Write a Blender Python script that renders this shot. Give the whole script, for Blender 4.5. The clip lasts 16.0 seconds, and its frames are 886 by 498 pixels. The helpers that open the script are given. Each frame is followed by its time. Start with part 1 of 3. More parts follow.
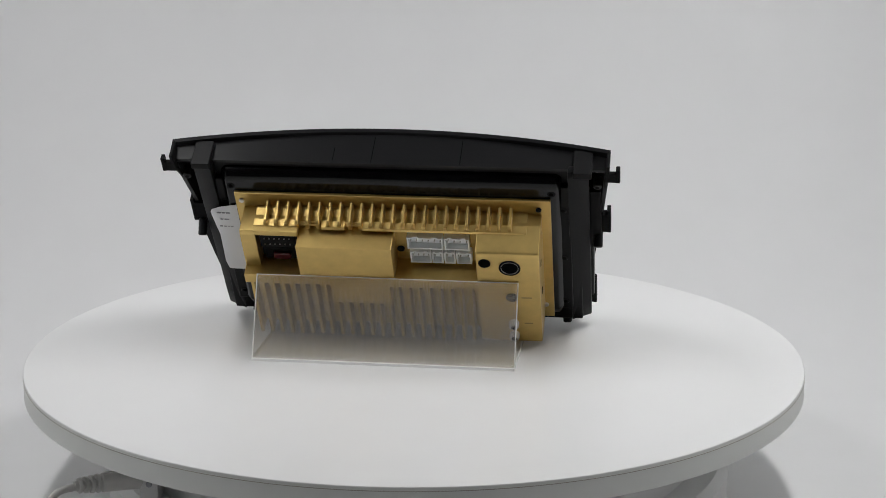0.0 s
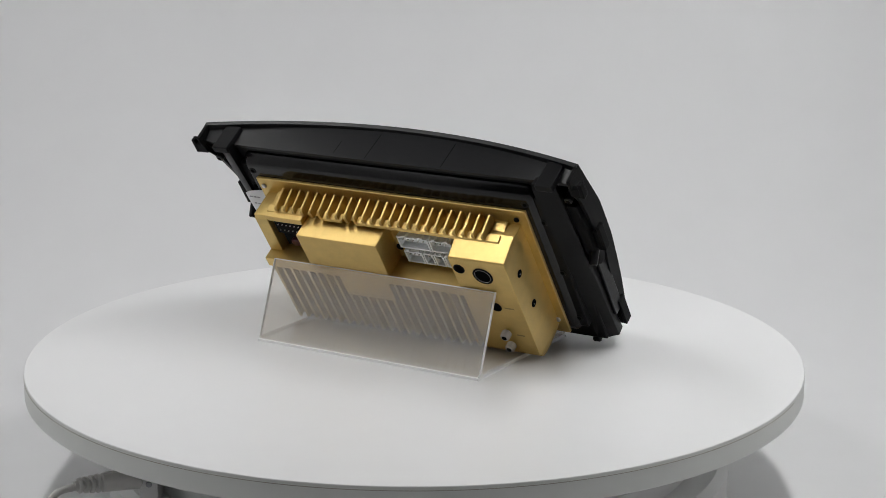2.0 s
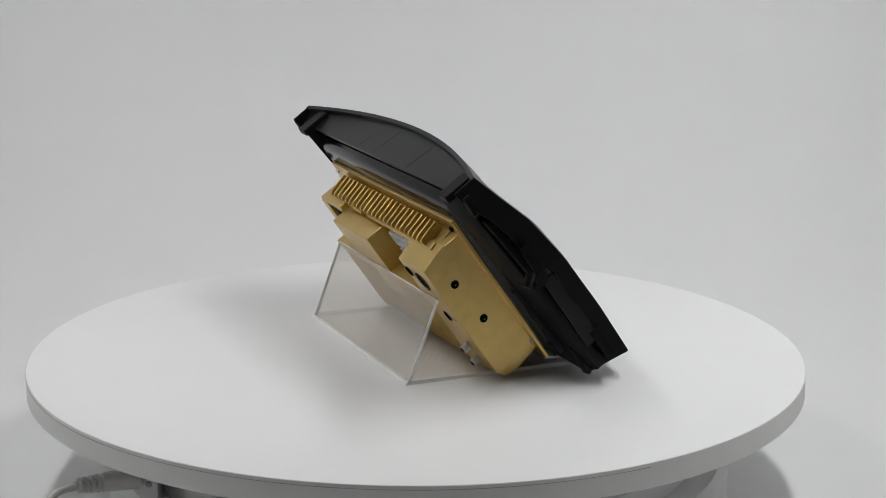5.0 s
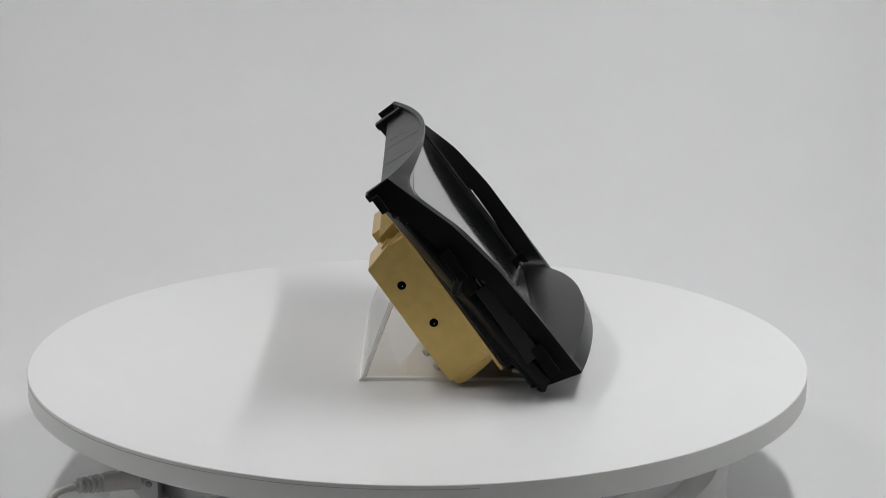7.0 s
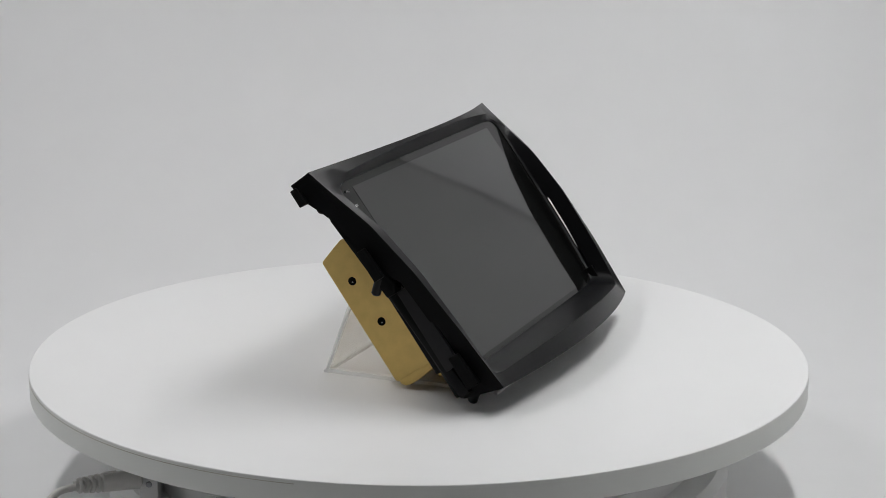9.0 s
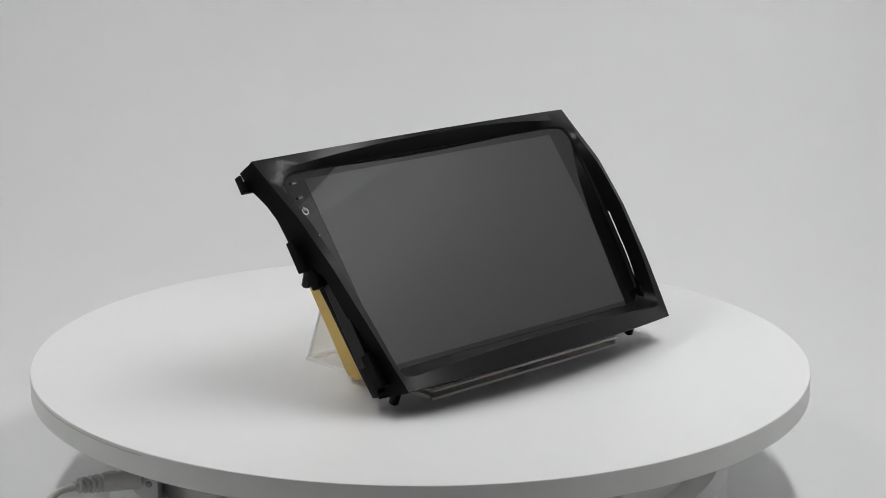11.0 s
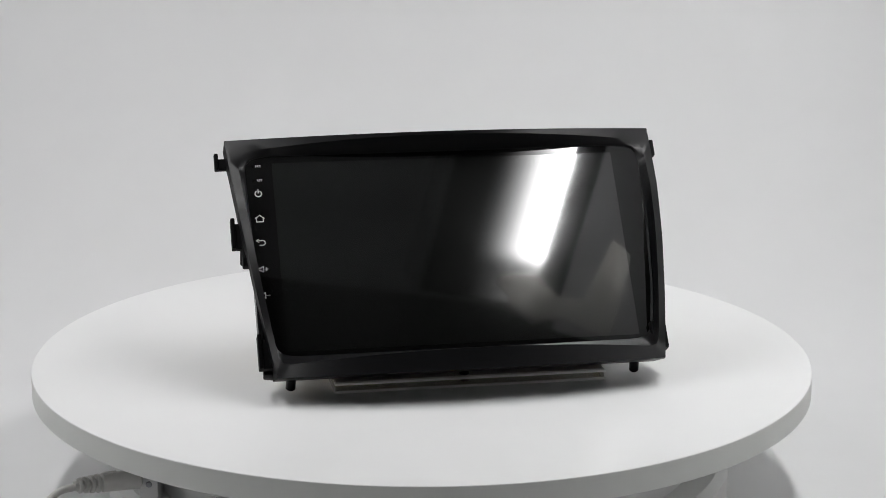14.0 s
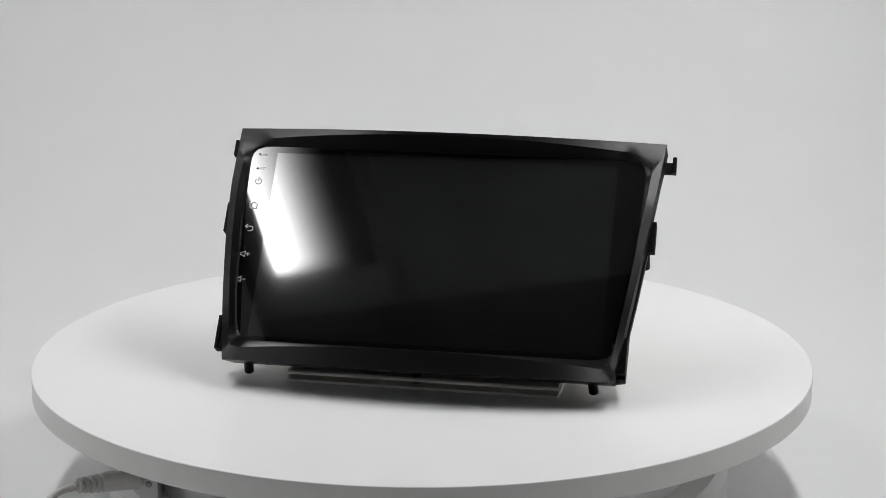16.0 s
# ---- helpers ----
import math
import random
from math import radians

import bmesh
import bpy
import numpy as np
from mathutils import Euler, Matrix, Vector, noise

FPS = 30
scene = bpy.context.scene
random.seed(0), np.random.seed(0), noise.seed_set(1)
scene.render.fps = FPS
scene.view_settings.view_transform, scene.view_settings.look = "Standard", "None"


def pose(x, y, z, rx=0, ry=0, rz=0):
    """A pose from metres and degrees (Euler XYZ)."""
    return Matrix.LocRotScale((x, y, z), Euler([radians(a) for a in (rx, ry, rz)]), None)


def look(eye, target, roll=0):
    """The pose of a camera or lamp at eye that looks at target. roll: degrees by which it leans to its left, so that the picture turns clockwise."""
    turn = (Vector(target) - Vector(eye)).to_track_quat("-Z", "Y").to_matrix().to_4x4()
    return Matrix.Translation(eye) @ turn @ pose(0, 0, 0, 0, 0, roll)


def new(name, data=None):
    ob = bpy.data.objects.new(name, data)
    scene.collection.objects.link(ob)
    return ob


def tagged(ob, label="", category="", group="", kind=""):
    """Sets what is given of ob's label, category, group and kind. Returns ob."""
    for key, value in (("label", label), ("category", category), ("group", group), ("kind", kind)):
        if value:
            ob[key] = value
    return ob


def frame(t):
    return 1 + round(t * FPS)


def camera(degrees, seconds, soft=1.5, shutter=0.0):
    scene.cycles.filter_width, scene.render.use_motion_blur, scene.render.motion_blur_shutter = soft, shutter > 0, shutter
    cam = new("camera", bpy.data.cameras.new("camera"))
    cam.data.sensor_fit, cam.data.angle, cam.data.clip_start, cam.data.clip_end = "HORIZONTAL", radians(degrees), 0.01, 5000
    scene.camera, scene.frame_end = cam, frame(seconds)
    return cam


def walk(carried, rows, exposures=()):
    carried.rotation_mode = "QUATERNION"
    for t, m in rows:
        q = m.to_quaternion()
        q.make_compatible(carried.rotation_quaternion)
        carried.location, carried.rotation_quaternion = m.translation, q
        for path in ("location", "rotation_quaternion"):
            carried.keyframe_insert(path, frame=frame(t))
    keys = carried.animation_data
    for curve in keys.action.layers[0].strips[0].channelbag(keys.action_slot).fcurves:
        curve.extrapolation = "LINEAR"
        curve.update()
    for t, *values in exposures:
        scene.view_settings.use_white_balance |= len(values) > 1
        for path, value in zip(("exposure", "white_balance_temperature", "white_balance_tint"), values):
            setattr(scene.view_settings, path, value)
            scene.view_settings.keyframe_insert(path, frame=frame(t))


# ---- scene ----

cam = camera(25.93, 16.0, 0.7)
CAM = look((0, -1.07854, 0.32068), (0.012475, -0.10630, 0.087027), 0.214)
walk(cam, [(0, CAM), (16, CAM)], exposures=[(0, 0.03), (4, 0.03), (9, 0.06), (11.5, 0.08), (13, 0.20), (16, 0.20)])

# ---- world and lights ----
world = bpy.data.worlds.new("studio_room")
scene.world = world
world.use_nodes = True
world.node_tree.nodes["Background"].inputs[0].default_value = (0.9, 0.95, 1.0, 1)
world.node_tree.nodes["Background"].inputs[1].default_value = 0.01


# Light comes from two LED strips under the light box's roof; their glowing diffusers are built with the lamps below.
STRIP_RADIANCE = 38.2


# ---- materials ----
def material(name, colour, rough=0.5, metal=0.0, spec=0.5, var=0.06, scale=60.0, bump=0.0, bump_scale=900.0,
             coat=0.0, transmission=0.0, ior=1.45, rough_var=0.08, big=6.0):
    m = bpy.data.materials.new(name)
    m.use_nodes = True
    nt = m.node_tree
    b = nt.nodes["Principled BSDF"]
    b.inputs["Metallic"].default_value = metal
    b.inputs["Specular IOR Level"].default_value = spec
    b.inputs["Coat Weight"].default_value = coat
    b.inputs["Coat Roughness"].default_value = 0.03
    b.inputs["Transmission Weight"].default_value = transmission
    b.inputs["IOR"].default_value = ior
    tc = nt.nodes.new("ShaderNodeTexCoord")
    n1 = nt.nodes.new("ShaderNodeTexNoise")
    n1.inputs["Scale"].default_value, n1.inputs["Detail"].default_value = scale, 5
    n2 = nt.nodes.new("ShaderNodeTexNoise")
    n2.inputs["Scale"].default_value, n2.inputs["Detail"].default_value = big, 3
    mix = nt.nodes.new("ShaderNodeMath")
    mix.operation = "ADD"
    nt.links.new(tc.outputs["Object"], n1.inputs["Vector"])
    nt.links.new(tc.outputs["Object"], n2.inputs["Vector"])
    nt.links.new(n1.outputs["Fac"], mix.inputs[0])
    nt.links.new(n2.outputs["Fac"], mix.inputs[1])
    r1 = nt.nodes.new("ShaderNodeMapRange")
    r1.inputs[1].default_value, r1.inputs[2].default_value = 0.6, 1.4
    r1.inputs[3].default_value, r1.inputs[4].default_value = 1 - var, 1 + var
    nt.links.new(mix.outputs[0], r1.inputs[0])
    col = nt.nodes.new("ShaderNodeVectorMath")
    col.operation = "SCALE"
    col.inputs[0].default_value = colour
    nt.links.new(r1.outputs[0], col.inputs["Scale"])
    nt.links.new(col.outputs[0], b.inputs["Base Color"])
    r2 = nt.nodes.new("ShaderNodeMapRange")
    r2.inputs[1].default_value, r2.inputs[2].default_value = 0.6, 1.4
    r2.inputs[3].default_value, r2.inputs[4].default_value = max(0.0, rough * (1 - rough_var)), min(1.0, rough * (1 + rough_var))
    nt.links.new(mix.outputs[0], r2.inputs[0])
    nt.links.new(r2.outputs[0], b.inputs["Roughness"])
    if bump:
        n3 = nt.nodes.new("ShaderNodeTexNoise")
        n3.inputs["Scale"].default_value, n3.inputs["Detail"].default_value = bump_scale, 2
        bp = nt.nodes.new("ShaderNodeBump")
        bp.inputs["Strength"].default_value, bp.inputs["Distance"].default_value = bump, 0.0004
        nt.links.new(tc.outputs["Object"], n3.inputs["Vector"])
        nt.links.new(n3.outputs["Fac"], bp.inputs["Height"])
        nt.links.new(bp.outputs[0], b.inputs["Normal"])
    return m


PAPER = material("white_paper_backdrop", (0.80, 0.80, 0.805), 0.9, spec=0.1, var=0.015, scale=30, big=2)
LAMINATE = material("white_laminate", (0.82, 0.82, 0.82), 0.38, spec=0.35, var=0.012, scale=40, bump=0.03, bump_scale=300)
EDGE = material("white_edge_band", (0.80, 0.81, 0.785), 0.45, spec=0.4, var=0.02, scale=50)
SEAM = material("brown_glue_seam", (0.46, 0.43, 0.38), 0.7, var=0.3, scale=30)
WHITE_PLASTIC = material("white_plastic", (0.72, 0.72, 0.72), 0.4, var=0.02)
GREY_PLASTIC = material("light_grey_plastic", (0.58, 0.565, 0.55), 0.45, var=0.03)
BLACK = material("black_moulded_plastic", (0.0065, 0.0065, 0.0072), 0.32, spec=0.30, var=0.12, scale=120, bump=0.15, bump_scale=2200)
GLOSSY = material("glossy_black_plastic", (0.004, 0.004, 0.0045), 0.16, spec=0.35, var=0.12, scale=90)
SATIN = material("satin_black_plastic", (0.006, 0.006, 0.0065), 0.42, spec=0.14, var=0.12, scale=120, bump=0.12, bump_scale=2200)
# blacker copy of the moulded plastic, with the sides' shade in its colour
SIDE_SHADE = material("shaded_matte_black_plastic", (0.0042, 0.0042, 0.0045), 0.55, spec=0.10, var=0.15, scale=120, bump=0.12, bump_scale=2200)
BLACK_IN = material("black_socket_plastic", (0.005, 0.005, 0.005), 0.7, spec=0.15)
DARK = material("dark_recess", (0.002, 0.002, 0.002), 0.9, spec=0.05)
GOLD = material("gold_painted_metal", (0.61, 0.432, 0.150), 0.32, metal=0.74, var=0.12, scale=160, bump=0.14, bump_scale=3200, rough_var=0.2)
STEEL = material("steel", (0.62, 0.60, 0.57), 0.3, metal=1.0)
CONNECTOR = material("pale_connector_plastic", (0.85, 0.87, 0.87), 0.4, var=0.04)
RED = material("red_fuse_plastic", (0.055, 0.003, 0.006), 0.35)
GLASS = material("black_cover_glass", (0.004, 0.004, 0.004), 0.03, spec=0.42, coat=0.15, var=0.3, scale=20, rough_var=0.3)
PANEL = material("dark_display_panel", (0.0068, 0.0072, 0.0069), 0.065, spec=0.68, coat=0.55, var=0.2, scale=12, rough_var=0.35)
PRINT = material("white_print", (0.62, 0.62, 0.62), 0.6)
LABEL_PAPER = material("white_sticker_paper", (0.74, 0.75, 0.78), 0.7, var=0.03)
INK_DARK = material("faded_brown_ink", (0.33, 0.235, 0.085), 0.6)
INK = material("grey_pen_ink", (0.35, 0.35, 0.38), 0.7)
def acrylic(name, tint, haze, rough, ior, passing=0.5):
    """Clear or frosted sheet: passes light, scatters a part of it in a milky film, shines on its surface."""
    m = bpy.data.materials.new(name)
    m.use_nodes = True
    nt = m.node_tree
    node = nt.nodes.new
    nt.nodes.remove(nt.nodes["Principled BSDF"])
    tc, noise, rng = node("ShaderNodeTexCoord"), node("ShaderNodeTexNoise"), node("ShaderNodeMapRange")
    noise.inputs["Scale"].default_value, noise.inputs["Detail"].default_value = 45, 6
    nt.links.new(tc.outputs["Object"], noise.inputs["Vector"])
    rng.inputs[1].default_value, rng.inputs[2].default_value = 0.3, 0.7
    rng.inputs[3].default_value, rng.inputs[4].default_value = haze * 0.95, min(1.0, haze * 1.05)
    nt.links.new(noise.outputs["Fac"], rng.inputs[0])
    through_light = node("ShaderNodeBsdfTransparent")
    through_light.inputs["Color"].default_value = (*tint, 1)
    milk, milk_back, both, hazy, shine, gloss, skin = (node("ShaderNodeBsdfDiffuse"), node("ShaderNodeBsdfTranslucent"), node("ShaderNodeMixShader"), node("ShaderNodeMixShader"),
                                                       node("ShaderNodeLayerWeight"), node("ShaderNodeBsdfGlossy"), node("ShaderNodeMixShader"))
    for n in (milk, milk_back):
        n.inputs["Color"].default_value = (0.93, 0.915, 0.89, 1)
    nt.links.new(milk.outputs[0], both.inputs[1])
    nt.links.new(milk_back.outputs[0], both.inputs[2])
    nt.links.new(rng.outputs[0], hazy.inputs[0])
    nt.links.new(through_light.outputs[0], hazy.inputs[1])
    nt.links.new(both.outputs[0], hazy.inputs[2])
    both.inputs[0].default_value = passing
    # the gloss rises towards grazing views, alike on both faces of the sheet
    shine.inputs["Blend"].default_value = 0.5
    head_on = ((ior - 1) / (ior + 1)) ** 2
    rise, weight = node("ShaderNodeMath"), node("ShaderNodeMath")
    rise.operation, weight.operation = "POWER", "MULTIPLY_ADD"
    rise.inputs[1].default_value = 5.0
    weight.inputs[1].default_value, weight.inputs[2].default_value = 1 - head_on, head_on
    nt.links.new(shine.outputs["Facing"], rise.inputs[0])
    nt.links.new(rise.outputs[0], weight.inputs[0])
    gloss.inputs["Roughness"].default_value = rough
    nt.links.new(weight.outputs[0], skin.inputs[0])
    nt.links.new(hazy.outputs[0], skin.inputs[1])
    nt.links.new(gloss.outputs[0], skin.inputs[2])
    nt.links.new(skin.outputs[0], nt.nodes["Material Output"].inputs["Surface"])
    return m


CLEAR = acrylic("clear_acrylic_sheet", (0.975, 0.965, 0.945), 0.10, 0.04, 1.45)
# milky white raised here so the flap looks lit under the unit
LIT_FLAP = acrylic("whitened_acrylic_film", (0.95, 0.93, 0.89), 0.75, 0.06, 1.45, passing=0.2)
FROSTED = acrylic("film_covered_acrylic", (0.97, 0.955, 0.925), 0.16, 0.24, 1.95, passing=0.45)
PIPED_EDGE = material("white_piped_light_edge", (0.93, 0.93, 0.92), 0.25, var=0.03)
CLOTH = acrylic("white_tent_cloth", (0.9, 0.9, 0.9), 0.97, 0.8, 1.1, passing=0.6)
TENT = material("white_wall_lining", (0.70, 0.70, 0.70), 0.9, spec=0.1, var=0.04, scale=20)
TRIM = material("pale_lining", (0.78, 0.78, 0.80), 0.8, spec=0.2, var=0.2, scale=10)
ROOF = material("dark_grey_roof_lining", (0.24, 0.247, 0.25), 0.6, spec=0.2, var=0.5, scale=7)
ROOM = material("dark_room_wall", (0.032, 0.033, 0.032), 0.9, spec=0.1)


def diffuser_glow(radiance, dark_edge, bright_edge):
    """The strips' diffuser: brightest along its outer edge, fading inwards and at the front end."""
    m = bpy.data.materials.new("led_diffuser")
    m.use_nodes = True
    nt = m.node_tree
    nt.nodes.remove(nt.nodes["Principled BSDF"])
    em = nt.nodes.new("ShaderNodeEmission")
    tc, sep = nt.nodes.new("ShaderNodeTexCoord"), nt.nodes.new("ShaderNodeSeparateXYZ")
    nt.links.new(tc.outputs["Object"], sep.inputs[0])
    across, along, times = nt.nodes.new("ShaderNodeMapRange"), nt.nodes.new("ShaderNodeMapRange"), nt.nodes.new("ShaderNodeMath")
    for node, a, b, low, high in ((across, dark_edge, bright_edge, 0.0, 1.0), (along, 0.256, 0.236, 0.10, 1.0)):
        node.interpolation_type = "SMOOTHSTEP"
        node.inputs[1].default_value, node.inputs[2].default_value = a, b
        node.inputs[3].default_value, node.inputs[4].default_value = low, high
    nt.links.new(sep.outputs[0], across.inputs[0])
    across.interpolation_type = "LINEAR"
    falloff = nt.nodes.new("ShaderNodeMath")
    falloff.operation = "POWER"
    falloff.inputs[1].default_value = 3.0
    nt.links.new(across.outputs[0], falloff.inputs[0])
    absolute = nt.nodes.new("ShaderNodeMath")
    absolute.operation = "ABSOLUTE"
    nt.links.new(sep.outputs[1], absolute.inputs[0])
    nt.links.new(absolute.outputs[0], along.inputs[0])
    times.operation = "MULTIPLY"
    nt.links.new(falloff.outputs[0], times.inputs[0])
    nt.links.new(along.outputs[0], times.inputs[1])
    scale = nt.nodes.new("ShaderNodeMath")
    scale.operation = "MULTIPLY"
    scale.inputs[1].default_value = radiance
    nt.links.new(times.outputs[0], scale.inputs[0])
    nt.links.new(scale.outputs[0], em.inputs["Strength"])
    em.inputs["Color"].default_value = (1.0, 1.0, 0.998, 1)
    nt.links.new(em.outputs[0], nt.nodes["Material Output"].inputs["Surface"])
    return m


GLOW_EAST, GLOW_WEST = diffuser_glow(STRIP_RADIANCE * 1.7, -0.022, 0.046), diffuser_glow(STRIP_RADIANCE * 0.85, -0.040, 0.032)


# ---- mesh helpers ----
def part(name, bm, mat, parent=None, label="", smooth=False):
    bmesh.ops.recalc_face_normals(bm, faces=bm.faces)
    me = bpy.data.meshes.new(name)
    bm.to_mesh(me)
    bm.free()
    me.materials.append(mat)
    if smooth:
        for f in me.polygons:
            f.use_smooth = True
        me.set_sharp_from_angle(angle=radians(38))
    ob = new(name, me)
    if parent is not None:
        ob.parent = parent
    return tagged(ob, label)


def box(x0, x1, y0, y1, z0, z1, bevel=0.0, bm=None, segments=2):
    """A box in metres, added to bm."""
    one = bmesh.new()
    bmesh.ops.create_cube(one, size=1)
    for v in one.verts:
        v.co = ((x0 + x1) / 2 + v.co.x * abs(x1 - x0), (y0 + y1) / 2 + v.co.y * abs(y1 - y0), (z0 + z1) / 2 + v.co.z * abs(z1 - z0))
    if bevel:
        bmesh.ops.bevel(one, geom=one.edges[:], offset=bevel, segments=segments, affect="EDGES", profile=0.5)
    return join(bm, one)


def join(bm, other):
    if bm is None:
        return other
    me = bpy.data.meshes.new("tmp")
    other.to_mesh(me)
    other.free()
    bm.from_mesh(me)
    bpy.data.meshes.remove(me)
    return bm


def mm(*box_mm, bevel=0.0, bm=None, segments=2):
    return box(*[v / 1000 for v in box_mm], bevel=bevel / 1000, bm=bm, segments=segments)


def lathe(profile, n=96, bm=None, closed=False):
    """Turns (radius, z) points round the z axis."""
    one = bmesh.new()
    rings = []
    for r, z in profile:
        if r < 1e-6:
            rings.append([one.verts.new((0, 0, z))])
        else:
            rings.append([one.verts.new((r * math.cos(2 * math.pi * i / n), r * math.sin(2 * math.pi * i / n), z)) for i in range(n)])
    pairs = list(zip(rings, rings[1:])) + ([(rings[-1], rings[0])] if closed else [])
    for a, b in pairs:
        for i in range(n):
            j = (i + 1) % n
            if len(a) == 1:
                one.faces.new((a[0], b[i], b[j]))
            elif len(b) == 1:
                one.faces.new((a[i], a[j], b[0]))
            else:
                one.faces.new((a[i], a[j], b[j], b[i]))
    return join(bm, one)


def moved(bm, m):
    bmesh.ops.transform(bm, matrix=m, verts=bm.verts)
    return bm


def rod(a, b, r, n=20, bevel=0.0, r2=None):
    """A closed round bar from a to b."""
    a, b = Vector(a), Vector(b)
    d = b - a
    L = d.length
    r2 = r if r2 is None else r2
    k = bevel
    prof = [(0, 0), (r - k, 0), (r, k), (r2, L - k), (r2 - k, L), (0, L)] if k else [(0, 0), (r, 0), (r2, L), (0, L)]
    m = Matrix.Translation(a) @ d.to_track_quat("Z", "Y").to_matrix().to_4x4()
    return moved(lathe(prof, n), m)


def prism(outline, x0, x1, bevel=0.0):
    """A (y, z) outline drawn out along x."""
    bm = bmesh.new()
    a = [bm.verts.new((x0, y, z)) for y, z in outline]
    b = [bm.verts.new((x1, y, z)) for y, z in outline]
    bm.faces.new(a)
    bm.faces.new(b[::-1])
    for i in range(len(a)):
        j = (i + 1) % len(a)
        bm.faces.new((a[i], b[i], b[j], a[j]))
    if bevel:
        bmesh.ops.recalc_face_normals(bm, faces=bm.faces)
        bmesh.ops.bevel(bm, geom=bm.edges[:], offset=bevel, segments=2, affect="EDGES", profile=0.5)
    return bm


def slab(layers, side=1, shift=lambda y: 0.0):
    """Joins (y, z) outlines at rising x into one solid, in millimetres; side -1 mirrors it, shift slides it in x by y."""
    bm = bmesh.new()
    rows = [[bm.verts.new((side * (x - shift(y)) / 1000, y / 1000, z / 1000)) for y, z in outline] for x, outline in layers]
    n = len(rows[0])
    for a, b in zip(rows, rows[1:]):
        for i in range(n):
            bm.faces.new((a[i], a[(i + 1) % n], b[(i + 1) % n], b[i]))
    bm.faces.new(rows[0][::-1])
    bm.faces.new(rows[-1])
    bmesh.ops.recalc_face_normals(bm, faces=bm.faces[:])
    bmesh.ops.bevel(bm, geom=bm.edges[:], offset=0.0005, segments=2, affect="EDGES", profile=0.5, clamp_overlap=True)
    return bm


def lerp(rows, v):
    """Straight interpolation in rows of (v, value)."""
    rows = sorted(rows)
    if v <= rows[0][0]:
        return rows[0][1]
    for (a, fa), (b, fb) in zip(rows, rows[1:]):
        if v <= b:
            return fa + (fb - fa) * (v - a) / (b - a)
    return rows[-1][1]


# ---- the studio ----
def sweep():
    bm = bmesh.new()
    prof = [(-0.80, GROUND), (0.10, GROUND)]
    for i in range(1, 25):
        a = math.pi / 2 * i / 24
        prof.append((0.10 + 0.34 * math.sin(a), GROUND + 0.34 - 0.34 * math.cos(a)))
    prof.append((0.44, 0.575))
    rows = [[bm.verts.new((x, y, z)) for y, z in prof] for x in (-0.385, 0.385)]
    for i in range(len(prof) - 1):
        bm.faces.new((rows[0][i], rows[1][i], rows[1][i + 1], rows[0][i + 1]))
    ob = part("backdrop", bm, PAPER, smooth=True)
    return tagged(ob, "seamless white backdrop sweeping up behind the turntable", "backdrop", kind="structure")


GROUND = -0.082
sweep()


def light_box():
    """The white-walled light box round the turntable, open to the camera."""
    for name, s in (("wall_east", 1), ("wall_west", -1)):
        bm = prism([(-0.36, GROUND - 0.004), (-0.36, 0.608), (0.122, 0.44), (0.45, 0.44), (0.45, GROUND - 0.004)], s * 0.387, s * 0.395)
        tagged(part(name, bm, TENT), "white side wall of the light box", "wall", kind="structure")
        bm = prism([(-0.36, 0.608), (0.122, 0.440), (0.45, 0.440), (0.45, 0.585), (-0.36, 0.612)], s * 0.395, s * 0.400)
        part_ob = part("trim_east" if s > 0 else "trim_west", bm, TRIM)
        tagged(part_ob, "pale lining along the upper side of the light box", "trim", kind="structure")
    tagged(part("wall_north", box(-0.395, 0.395, 0.445, 0.455, GROUND - 0.004, 0.58), TENT), "white back wall of the light box", "wall", kind="structure")
    tagged(part("ceiling", box(-0.40, 0.40, -0.355, 0.445, 0.590, 0.600), ROOF), "dark grey roof of the light box", "ceiling", kind="structure")
    for x in (0.212, -0.260):
        lamp = new("led_lamp")
        lamp.matrix_world = pose(x, -0.037, 0.590, 0, 0, 0 if x > 0 else 180)
        part("housing", box(-0.060, 0.062, -0.292, 0.292, -0.0405, 0.0, 0.001), ROOF, lamp)
        bm = bmesh.new()
        rim, low, high = (0.046, -0.290, 0.215) if x > 0 else (0.041, -0.200, 0.252)
        bm.faces.new([bm.verts.new(q) for q in ((-0.055, low, -0.0425), (-0.055, high, -0.0425), (rim, high, -0.0425), (rim, low, -0.0425))])
        part("diffuser", bm, GLOW_EAST if x > 0 else GLOW_WEST, lamp, "glowing white LED diffuser")
        # added slanted reflector: catches lamp light to brighten the band mirrored in the screen
        edge, wall = (0.284, 0.3945) if x > 0 else (-0.332, -0.3945)
        bm = bmesh.new()
        ends = [[bm.verts.new((px, y, pz)) for px, pz in ((edge, 0.545), (edge, 0.549), (wall, 0.509), (wall, 0.505))] for y in (-0.350, 0.440)]
        for k in range(4):
            bm.faces.new((ends[0][k], ends[0][(k + 1) % 4], ends[1][(k + 1) % 4], ends[1][k]))
        bm.faces.new(ends[0][::-1])
        bm.faces.new(ends[1])
        lining = part("added_reflector_east" if x > 0 else "added_reflector_west", bm, TRIM)
        tagged(lining, "pale slanted reflector added beside the strip lamp", "trim", kind="structure")
        tagged(lamp, "long LED strip lamp fixed under the light box roof", "lamp", group="strip lamps")


